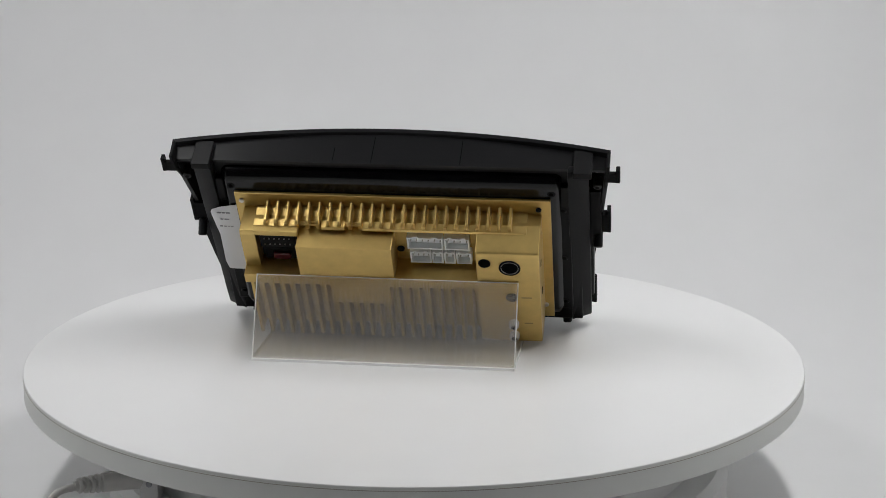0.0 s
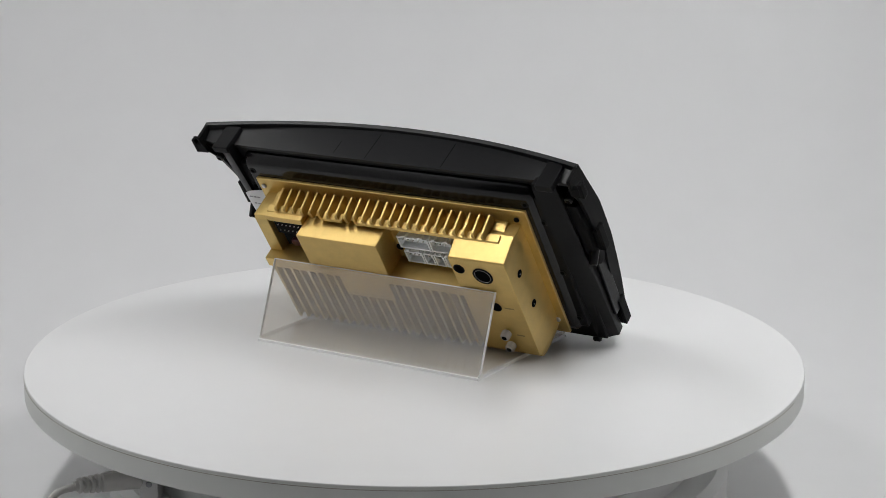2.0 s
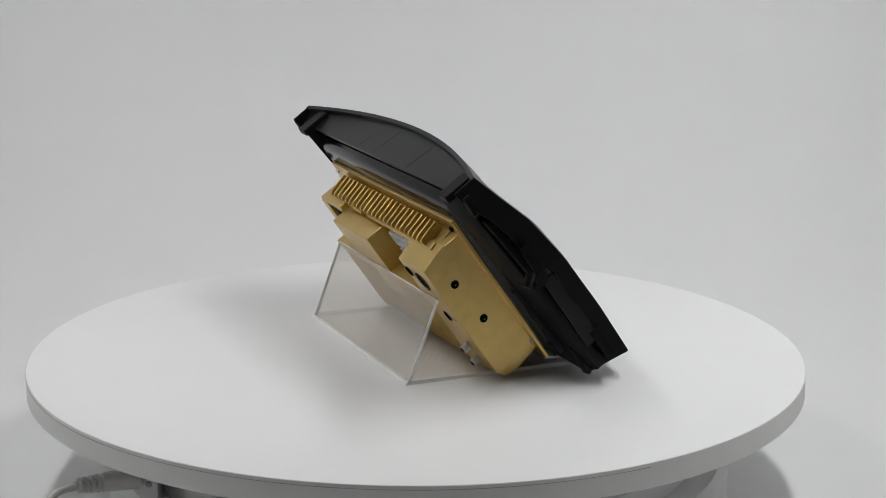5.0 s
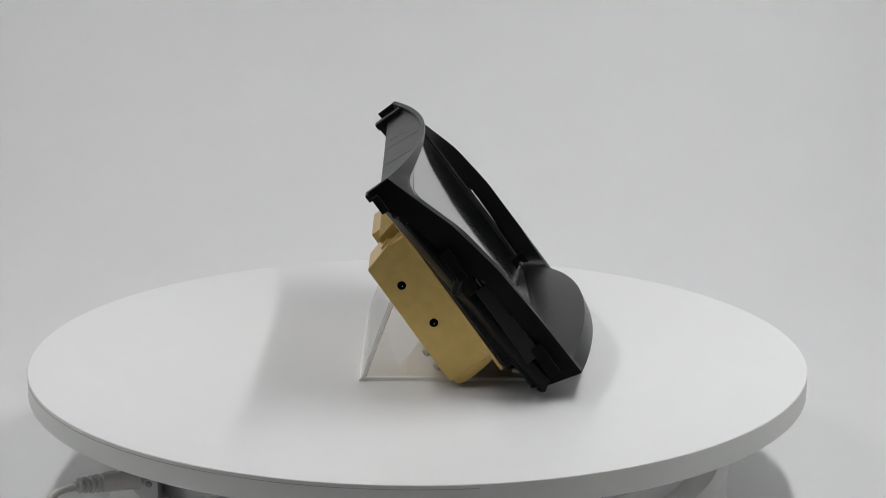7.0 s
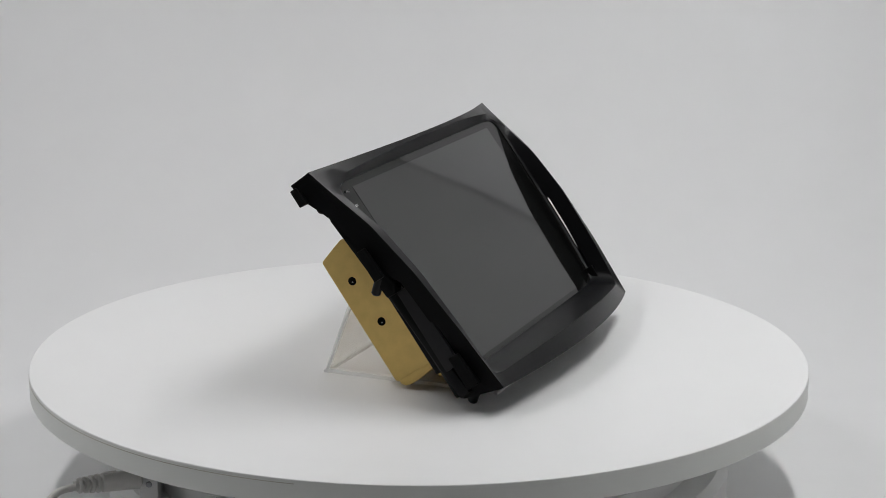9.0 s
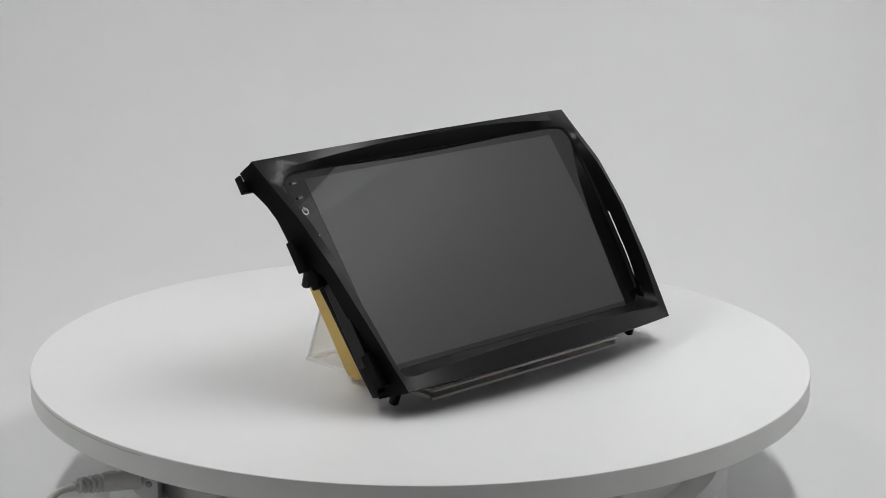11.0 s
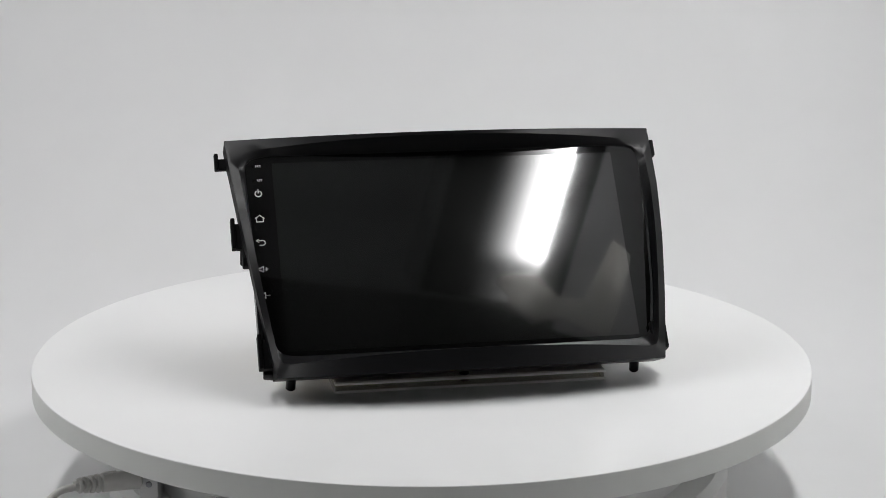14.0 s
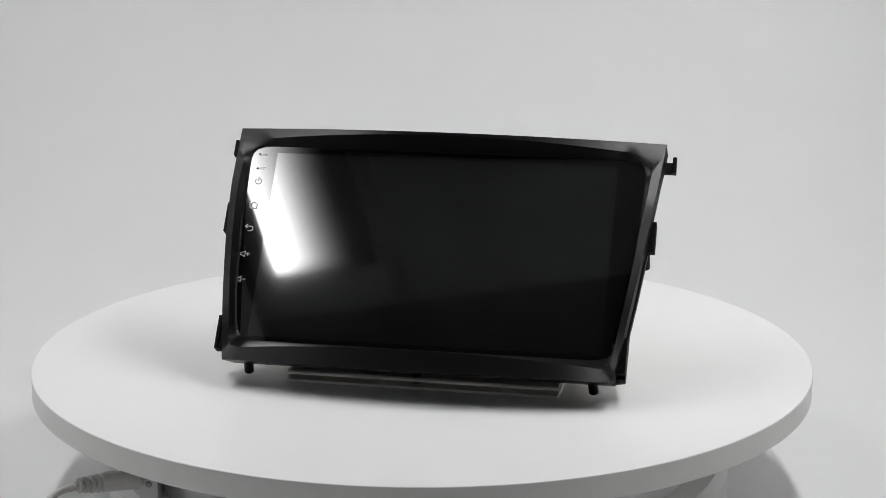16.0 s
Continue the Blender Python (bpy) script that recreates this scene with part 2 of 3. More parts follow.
def cloth_flap():
    """A loose white cloth flap hanging from the light box's front corner."""
    bm = bmesh.new()
    pairs = [((0.235, -0.315, 0.540), (0.240, -0.352, 0.560)), ((0.268, -0.308, 0.531), (0.280, -0.362, 0.548)), ((0.287, -0.322, 0.528), (0.297, -0.342, 0.525)),
             ((0.298, -0.305, 0.495), (0.317, -0.322, 0.461)), ((0.288, -0.258, 0.457), (0.306, -0.272, 0.440)), ((0.277, -0.207, 0.426), (0.303, -0.230, 0.440))]
    rows = [[bm.verts.new(Vector(a).lerp(Vector(b), k / 3) + Vector((-0.016, 0.018, -0.002 + 0.003 * math.sin(2.1 * i + k)))) for k in range(4)] for i, (a, b) in enumerate(pairs)]
    for a, b in zip(rows, rows[1:]):
        for i in range(3):
            bm.faces.new((a[i], a[i + 1], b[i + 1], b[i]))
    bmesh.ops.subdivide_edges(bm, edges=bm.edges[:], cuts=2, smooth=0.6, use_grid_fill=True)
    bmesh.ops.solidify(bm, geom=bm.faces[:], thickness=0.0006)
    return tagged(part("cloth_flap", bm, CLOTH, smooth=True), "loose white cloth flap hanging at the light box front", "cloth", kind="structure")


def room():
    for name, b in (("wall_room_south", (-3, 3, -3.02, -3, -0.9, 2.6)), ("wall_room_west", (-3.02, -3, -3, 1.2, -0.9, 2.6)),
                    ("wall_room_east", (3, 3.02, -3, 1.2, -0.9, 2.6)), ("wall_room_north", (-3, 3, 1.2, 1.22, -0.9, 2.6)),
                    ("ceiling_room", (-3.02, 3.02, -3.02, 1.22, 2.6, 2.62)), ("floor", (-3, 3, -3, 1.2, -0.92, -0.9))):
        kind = "ceiling" if name.startswith("ceiling") else "floor" if name == "floor" else "wall"
        tagged(part(name, box(*b), ROOM), "plain dark " + kind + " of the studio room", kind, kind="structure")


light_box()
cloth_flap()
room()


# ---- the turntable ----
def turntable_disc():
    base = new("turntable_disc")
    R, T, c = 0.22395, 0.0135, 0.0006
    prof = [(0, 0), (R - c - 0.0004, 0), (R - c, 0)] + [(R - c + c * math.sin(a), -c + c * math.cos(a)) for a in (0.4, 0.8, 1.2, math.pi / 2)]
    top = lathe(prof, 192)
    part("top", moved(top, Matrix.Translation((-0.00226, -0.00007, 0))), LAMINATE, base, smooth=True)
    rim = lathe([(R, -c), (R, -T + c), (R - c, -T), (0, -T)], 192)
    part("edge_band", moved(rim, Matrix.Translation((-0.00226, -0.00007, 0))), EDGE, base, "pale grey-white edge band", smooth=True)
    seam = bmesh.new()
    rows = []
    for i in range(121):
        a = radians(-195 + 195 * i / 120)
        rows.append([seam.verts.new((r * math.cos(a) - 0.00226, r * math.sin(a) - 0.00007, z)) for r, z in ((R - 0.0003, -0.0020), (R + 0.00012, -0.0021), (R + 0.00012, -0.0024), (R - 0.0003, -0.0025))])
    for a, b in zip(rows, rows[1:]):
        for k in range(3):
            seam.faces.new((a[k], a[k + 1], b[k + 1], b[k]))
    part("seam", seam, SEAM, base, "thin brown glue seam")
    return tagged(base, "large round white laminate disc turning on its motor base", "turntable")


def turntable_base():
    base = new("turntable_motor")
    base.matrix_world = pose(0, 0, GROUND)
    g = GROUND
    part("body", moved(lathe([(0, -0.040 - g), (0.150, -0.040 - g), (0.1615, -0.044 - g), (0.1615, 0.012), (0, 0.012)], 128), Matrix()), WHITE_PLASTIC, base, smooth=True)
    part("foot_ring", lathe([(0.1615, -0.056 - g), (0.176, -0.056 - g), (0.181, -0.060 - g), (0.181, 0.0), (0.1615, 0.0)], 128, closed=True), WHITE_PLASTIC, base, smooth=True)
    # near-black core below the disc, with a thin ring at the body's shoulder
    part("neck", lathe([(0, -0.0137 - g), (0.118, -0.0137 - g), (0.118, -0.0422 - g), (0.1585, -0.0422 - g), (0.1585, -0.0438 - g), (0, -0.0436 - g)], 96), DARK, base, "near-black core between the disc and the motor body", smooth=True)
    plate = part("socket_plate", box(-0.1500, -0.1400, -0.103, -0.0600, -0.0558 - g, -0.0400 - g, 0.0005), WHITE_PLASTIC, base, "pale grey socket block with a screw")
    part("screw", rod((-0.1447, -0.1024, -0.0437 - g), (-0.1447, -0.1038, -0.0437 - g), 0.0017, bevel=0.0004), INK, plate)
    return tagged(base, "white round motor unit of the turntable, standing on the backdrop", "turntable motor")


def cable_plug():
    base = new("power_plug")
    o = Vector((-0.165, -0.110, -0.040))
    base.matrix_world = Matrix.Translation(o)
    a, b, c = Vector((-0.1490, -0.1035, -0.0402)) - o, Vector((-0.1690, -0.1120, -0.0394)) - o, Vector((-0.1810, -0.1190, -0.0386)) - o
    part("plug_body", rod(a, b, 0.0053, 28, 0.0009, 0.0052), GREY_PLASTIC, base, smooth=True)
    part("key", moved(box(-0.0035, 0.0035, -0.0010, 0.0010, -0.0006, 0.0006, 0.0003), Matrix.Translation(b.lerp(a, 0.25) + Vector((0, 0, 0.0052))) @ Matrix.Rotation(radians(23), 4, "Z")), GREY_PLASTIC, base)
    for i in range(4):
        k = 0.04 + 0.24 * i
        part("boot_ring", rod(b.lerp(c, k), b.lerp(c, k + 0.15), 0.0051 - i * 0.00028, 24, 0.0004), GREY_PLASTIC, base, smooth=True)
    part("boot_core", rod(b.lerp(a, 0.02), c.lerp(b, -0.05), 0.0027, 20), GREY_PLASTIC, base, smooth=True)
    cu = bpy.data.curves.new("cable", "CURVE")
    cu.dimensions, cu.bevel_depth, cu.bevel_resolution = "3D", 0.0020, 5
    sp = cu.splines.new("BEZIER")
    pts = [(-0.1815, -0.1195, -0.0391), (-0.1885, -0.1255, -0.0394), (-0.1940, -0.1310, -0.0440), (-0.2050, -0.1450, -0.0640), (-0.2350, -0.1850, GROUND + 0.002), (-0.36, -0.36, GROUND + 0.002)]
    sp.bezier_points.add(len(pts) - 1)
    for q, p in zip(pts, sp.bezier_points):
        p.co = Vector(q) - o
        p.handle_left_type = p.handle_right_type = "AUTO"
    tmp = new("cable_curve", cu)
    me = bpy.data.meshes.new_from_object(tmp)
    bpy.data.objects.remove(tmp)
    me.materials.clear()
    me.materials.append(GREY_PLASTIC)
    for f in me.polygons:
        f.use_smooth = True
    ob = new("cable", me)
    ob.parent = base
    return tagged(base, "grey power plug with ribbed boot and cable, in the turntable motor", "plug")


disc = turntable_disc()
turntable_base()
cable_plug()


# ---- the acrylic stand ----
def acrylic_stand():
    """Local x along the folds, y towards the front lip, z up."""
    base = new("display_stand")
    w, d, t, e = 0.0758, 0.1048, 0.0033, 0.0006
    lean = math.atan2(17.4, 47.0)
    up = Matrix.Rotation(-lean, 4, "X")
    fold = Matrix.Translation((0, d - 0.0012, 0.0044)) @ Matrix.Rotation(radians(-3), 4, "X")
    plate = part("base_plate", box(-w + e, w - e, 0.0026, d - 0.001, -0.0005, t, 0.0003), CLEAR, base, "hazy acrylic base plate")
    panel = part("back_panel", moved(box(-w + e, w - e, 0.0, 0.0026, 0.0004, 0.0506 - e, 0.0003), up), FROSTED, base, "frosted film-covered acrylic panel")
    lip = part("front_lip", box(-w + e, w - e, d - 0.0016, d + 0.0002, 0.0018, 0.0046, 0.0006), CLEAR, base)
    flap = part("folded_flap", moved(box(-w + e, w - e, -0.019, 0.0, 0.0, 0.0020, 0.0004), fold), LIT_FLAP, base, "folded-back acrylic flap, whitened to look lit")
    obs = [plate, panel, lip, flap]
    # polished cut edges: opaque white strips painted for the light they pipe
    for s in (-1, 1):
        obs.append(part("edge", box(s * (w - e), s * w, 0.0008, d - 0.002, 0.0003, t - 0.0008, 0.0002), PIPED_EDGE, plate))
        part("edge", moved(box(s * (w - e), s * w, 0.0004, 0.0022, 0.0012, 0.0506, 0.0002), up), PIPED_EDGE, panel)
        obs.append(part("edge", moved(box(s * (w - e), s * w, -0.019, 0.0, 0.0002, 0.0018, 0.0002), fold), PIPED_EDGE, flap))
    part("edge", moved(box(-w, w, 0.0007, 0.0019, 0.0506 - e, 0.0506, 0.0002), up), PIPED_EDGE, panel)
    obs.append(part("edge", box(-w, w, d - 0.0006, d + 0.0004, 0.0002, 0.0016, 0.0003), PIPED_EDGE, lip))
    obs.append(part("edge", box(-w, w, d - 0.0006, d + 0.0004, 0.0046, 0.0060, 0.0003), PIPED_EDGE, lip))
    obs.append(part("edge", box(-w, w, -0.0003, 0.0022, 0.0001, 0.0018, 0.0003), PIPED_EDGE, panel))
    for ob in obs:
        ob.visible_shadow = False
    return tagged(base, "clear bent acrylic display stand on the white disc", "display stand")


stand = acrylic_stand()


# ---- the car head unit ----
# Local axes: x to the right of the screen, y up along it, z out of it. Sizes in millimetres.
def ring(top, bottom, left, n=36, m=30, smooth=0, power=1):
    """A closed loop: top and bottom give (x, y, z) for u in -1..1, left gives (x, y, z) for v in 0..1 downwards (mirrored for the right)."""
    tl, tr, bl, br = Vector(top(-1)), Vector(top(1)), Vector(bottom(-1)), Vector(bottom(1))
    pts = [Vector(top(-1 + 2 * i / n)) for i in range(n)]
    for side, a, b in ((1, tr, br), (-1, bl, tl)):
        row = []
        for i in range(m):
            v = i / m if side == 1 else 1 - i / m
            q = Vector(left(v))
            q0, q1 = Vector(left(0)), Vector(left(1))
            if side == 1:
                q.x, q0.x, q1.x = -q.x, -q0.x, -q1.x
                q += (a - q0) * (1 - v) ** power + (b - q1) * v ** power
            else:
                q += (b - q0) * (1 - v) ** power + (a - q1) * v ** power
            row.append(q)
        if side == 1:
            pts += row
            pts += [Vector(bottom(1 - 2 * i / n)) for i in range(n)]
        else:
            pts += row
    for k in range(smooth):
        pts = [(pts[i - 1] + pts[i] * 2 + pts[(i + 1) % len(pts)]) / 4 if k < 3 or pts[i].y > -60 else pts[i] for i in range(len(pts))]
    return [p / 1000 for p in pts]


def loft(rings, closed=True):
    bm = bmesh.new()
    vs = [[bm.verts.new(p) for p in r] for r in rings]
    n = len(vs[0])
    for a, b in list(zip(vs, vs[1:])) + ([(vs[-1], vs[0])] if closed else []):
        for i in range(n):
            j = (i + 1) % n
            bm.faces.new((a[i], a[j], b[j], b[i]))
    return bm


SIDE_Z = [(17.5, -4.5), (0, 0.7), (-23, 8), (-56, 13.3), (-95, 15.8), (-132, 16.6)]
SKIRT_Z = [(17.5, -19.6), (0, -12.7), (-25, -6), (-50, -1.5), (-55, 3.8), (-110, 4.8), (-115, 2.5), (-132, 2.5)]


OPEN_X = [(0, -114.6), (0.4, -113.0), (0.75, -109.6), (1, -104.2)]


SCREEN_LEAN = 0.0248


def side_x(y):
    s = 17.5 - y
    return -124.3 + 0.0676 * s + 0.000334 * s * s


def bezel(unit):
    k = lambda u: 1 - u * u
    yv = lambda v: 17.5 - 149.3 * v
    rim = ring(lambda u: (124.3 * u, 17.5 - 6.6 * k(u), -4.5 + 18.9 * k(u)),
               lambda u: (107 * u, -131.8 - 4.7 * k(u), 16.6 + 13 * k(u)),
               lambda v: (side_x(yv(v)), yv(v), lerp(SIDE_Z, yv(v))))
    crease = ring(lambda u: (118.5 * u, 8.0 + 1.3 * k(u), -0.3 + 14.1 * k(u)),
                  lambda u: (104.6 * u, -124.5 - 0.8 * k(u), 15.2 + 16.6 * k(u)),
                  lambda v: (side_x(yv(v)) + 1.5, yv(v), lerp(SIDE_Z, yv(v)) - 0.2), smooth=1)
    wall_top = ring(lambda u: (115.6 * u, 5.6, 1.2),
                    lambda u: (105.0 * u, -116.2, 1.2),
                    lambda v: (lerp(OPEN_X, v) - 1.0, 5.6 - 121.8 * v, 1.2), smooth=4)
    inner = ring(lambda u: (114.6 * u, 4.9, 0.25),
                 lambda u: (104.2 * u, -115.5, 0.25),
                 lambda v: (lerp(OPEN_X, v), 4.9 - 120.4 * v, 0.25), smooth=4)
    under = ring(lambda u: (114.6 * u, 4.9, -1.6),
                 lambda u: (104.2 * u, -115.5, -1.6),
                 lambda v: (lerp(OPEN_X, v), 4.9 - 120.4 * v, -1.6), smooth=4)
    # the opening leans with the glass
    wall_top, inner, under = ([Vector((p.x, p.y, p.z - SCREEN_LEAN * p.y)) for p in pts] for pts in (wall_top, inner, under))
    deep = ring(lambda u: (117 * u, 7.6, -3.5 + 4 * k(u)),
                lambda u: (105.5 * u, -122, 6.0 + 14 * k(u)),
                lambda v: (side_x(yv(v)) + 4.5, yv(v), lerp(SIDE_Z, yv(v)) - 4.0), smooth=2)
    back_in = ring(lambda u: (121.3 * u, 9.4 - 0.2 * k(u), -14.0),
                   lambda u: (105.5 * u, -124, -7),
                   lambda v: (side_x(yv(v)) + 2.2, yv(v), lerp(SKIRT_Z, yv(v))), power=9)
    back_out = ring(lambda u: (124.0 * u, 11.4 - 0.2 * k(u), -14.0),
                    lambda u: (107 * u, -126.0, -7),
                    lambda v: (side_x(yv(v)), yv(v), lerp(SKIRT_Z, yv(v))), power=9)
    lip_in = ring(lambda u: (123.9 * u, 13.8 - 4.6 * k(u), -7.2 + 18.4 * k(u)),
                  lambda u: (106.9 * u, -131.2 - 4.7 * k(u), 13.0 + 13 * k(u)),
                  lambda v: (side_x(yv(v)) + 0.15, yv(v), lerp(SIDE_Z, yv(v)) - 3.2))
    lip = ring(lambda u: (124.3 * u, 17.3 - 6.6 * k(u), -7.0 + 18.9 * k(u)),
               lambda u: (107 * u, -131.6 - 4.7 * k(u), 14.0 + 13 * k(u)),
               lambda v: (side_x(yv(v)), yv(v), lerp(SIDE_Z, yv(v)) - 2.5))
    low = [a.lerp(b, 0.07) for a, b in zip(wall_top, crease)]
    high = [a.lerp(b, 0.155) for a, b in zip(wall_top, crease)]
    out = lambda pts: [Vector((p.x * 1.008, p.y + (0.0008 if p.y > -0.05 else -0.0008), p.z - 0.0006)) for p in pts]
    bm = loft([rim, crease, high, low, wall_top, inner, under, out(low), out(high), deep, back_in, back_out, lip_in, lip])
    # the long slot through the side wall
    n = len(rim)
    bm.faces.index_update()
    gone = []
    for f in bm.faces:
        band = f.index // n
        c = f.calc_center_median()
        if band in (2, 7) and c.x > 0.1 and -0.108 < c.y < -0.056:
            gone.append(f)
    bmesh.ops.delete(bm, geom=gone, context="FACES")
    ob = part("bezel", bm, BLACK, unit, smooth=True)
    # outer side walls: dull, fine-grained, and blackened to stand in for their shade
    ob.data.materials.append(SIDE_SHADE)
    for f in ob.data.polygons:
        if abs(f.normal.x) > 0.72 and abs(f.center.x) - abs(side_x(f.center.y * 1000)) / 1000 > -0.0012:
            f.material_index = 1


def panel_seams(unit):
    for x, z0, z1 in ((10.0, 8.6, -12.5), (-40.3, 7.6, -12.5), (32.0, -1.0, -11.5)):
        k = 1 - (x / 124.0) ** 2
        ya, za, yb, zb = 13.8 - 4.6 * k, -7.2 + 18.4 * k, 11.4 - 0.2 * k, -14.0
        at = lambda z: ya + (yb - ya) * (z - za) / (zb - za)
        bm = prism([((at(z0) + 0.08) / 1000, z0 / 1000), ((at(z1) + 0.08) / 1000, z1 / 1000), ((at(z1) - 0.3) / 1000, z1 / 1000), ((at(z0) - 0.3) / 1000, z0 / 1000)],
                   (x - 0.16) / 1000, (x + 0.16) / 1000)
        part("seam", bm, DARK, unit)


def screen(unit):
    g = bmesh.new()
    out = ring(lambda u: (116.5 * u, 7, 0), lambda u: (108 * u, -117.5, 0), lambda v: (-116.5 + 8.5 * v * v, 7 - 124.5 * v, 0), 8, 12)
    f = [g.verts.new(p + Vector((0, 0, -0.0001))) for p in out]
    b = [g.verts.new(p + Vector((0, 0, -0.0014))) for p in out]
    g.faces.new(f)
    g.faces.new(b[::-1])
    for i in range(len(f)):
        g.faces.new((f[i], f[(i + 1) % len(f)], b[(i + 1) % len(f)], b[i]))
    glass = part("cover_glass", g, GLASS, unit, "glossy black touch glass")
    display = part("display", mm(-99, 98.6, -112.9, 0.6, -0.4, 0.02), PANEL, unit, "dark switched-off display")
    for ob in (glass, display):
        ob.matrix_basis = Matrix.Rotation(-math.atan(SCREEN_LEAN), 4, "X")
    return glass


def stroke(pts, w, z=0.12, closed=False):
    """A flat printed line through points, in millimetres."""
    bm = bmesh.new()
    pts = [Vector((x, y, 0)) for x, y in pts]
    n = len(pts)
    for i in range(n if closed else n - 1):
        a, b = pts[i], pts[(i + 1) % n]
        d = (b - a).normalized()
        s = Vector((-d.y, d.x, 0)) * w / 2
        a, b = a - d * w * 0.3, b + d * w * 0.3
        q = [a + s, b + s, b - s, a - s]
        lo = [bm.verts.new((p.x / 1000, p.y / 1000, (z - 0.1) / 1000)) for p in q]
        hi = [bm.verts.new((p.x / 1000, p.y / 1000, (z + 0.0004 * i) / 1000)) for p in q]
        bm.faces.new(hi)
        for j in range(4):
            bm.faces.new((lo[j], lo[(j + 1) % 4], hi[(j + 1) % 4], hi[j]))
    return bm


def arc(cx, cy, r, a0, a1, n=14):
    return [(cx + r * math.cos(radians(a0 + (a1 - a0) * i / n)), cy + r * math.sin(radians(a0 + (a1 - a0) * i / n))) for i in range(n + 1)]


def lettering(text, x, y, size, unit):
    cu = bpy.data.curves.new("text", "FONT")
    cu.body, cu.size, cu.extrude, cu.align_x, cu.align_y = text, size / 1000, 0.00004, "CENTER", "CENTER"
    tmp = new("text", cu)
    bpy.context.view_layer.update()
    me = bpy.data.meshes.new_from_object(tmp.evaluated_get(bpy.context.evaluated_depsgraph_get()))
    bpy.data.objects.remove(tmp)
    me.materials.clear()
    me.materials.append(PRINT)
    me.transform(Matrix.Translation((x / 1000, y / 1000, 0.00008)))
    ob = new("lettering", me)
    ob.parent = unit
    return tagged(ob, "white printed letters " + text)


def icons(glass):
    w = 0.55
    x, y = -107.8, -17.9
    bm = stroke(arc(x, y, 1.8, 125, 415), w)
    part("power_icon", join(bm, stroke([(x, y + 2.6), (x, y + 0.4)], w)), PRINT, glass)
    x, y = -108.1, -33.2
    bm = stroke([(x - 1.9, y - 1.9), (x + 1.9, y - 1.9), (x + 1.9, y + 0.5), (x, y + 2.1), (x - 1.9, y + 0.5)], w, closed=True)
    bm = join(bm, stroke([(x - 2.5, y + 0.2), (x - 1.9, y + 0.7)], w))
    part("home_icon", join(bm, stroke([(x + 2.5, y + 0.2), (x + 1.9, y + 0.7)], w)), PRINT, glass)
    x, y = -108.5, -47.8
    bm = stroke([(x - 2.2, y + 1.3), (x + 0.9, y + 1.3)] + arc(x + 0.9, y - 0.1, 1.4, 80, -90, 8) + [(x - 0.8, y - 1.5)], w)
    part("back_icon", join(bm, stroke([(x - 1.2, y + 2.3), (x - 2.4, y + 1.3), (x - 1.2, y + 0.3)], w)), PRINT, glass)
    for y, plus in ((-63.7, True), (-79.2, False)):
        x = -108.6
        bm = stroke([(x - 2.3, y - 0.7), (x - 2.3, y + 0.7), (x - 1.3, y + 0.7), (x + 0.3, y + 1.7), (x + 0.3, y - 1.7), (x - 1.3, y - 0.7)], w * 0.8, closed=True)
        bm = join(bm, stroke([(x + 0.9, y), (x + 2.8, y)], w * 0.8))
        if plus:
            bm = join(bm, stroke([(x + 1.85, y - 0.95), (x + 1.85, y + 0.95)], w * 0.8, 0.13))
        part("volume_icon", bm, PRINT, glass)
    lettering("MIC", -106.6, -0.9, 1.95, glass)
    lettering("RST", -106.5, -9.7, 1.95, glass)
    for y in (2.0, -7.2):
        part("pinhole", moved(rod((0, 0, -0.0006), (0, 0, 0.00006), 0.0006, 14), Matrix.Translation((-0.1096, (y - 2.6) / 1000, 0))), DARK, glass)


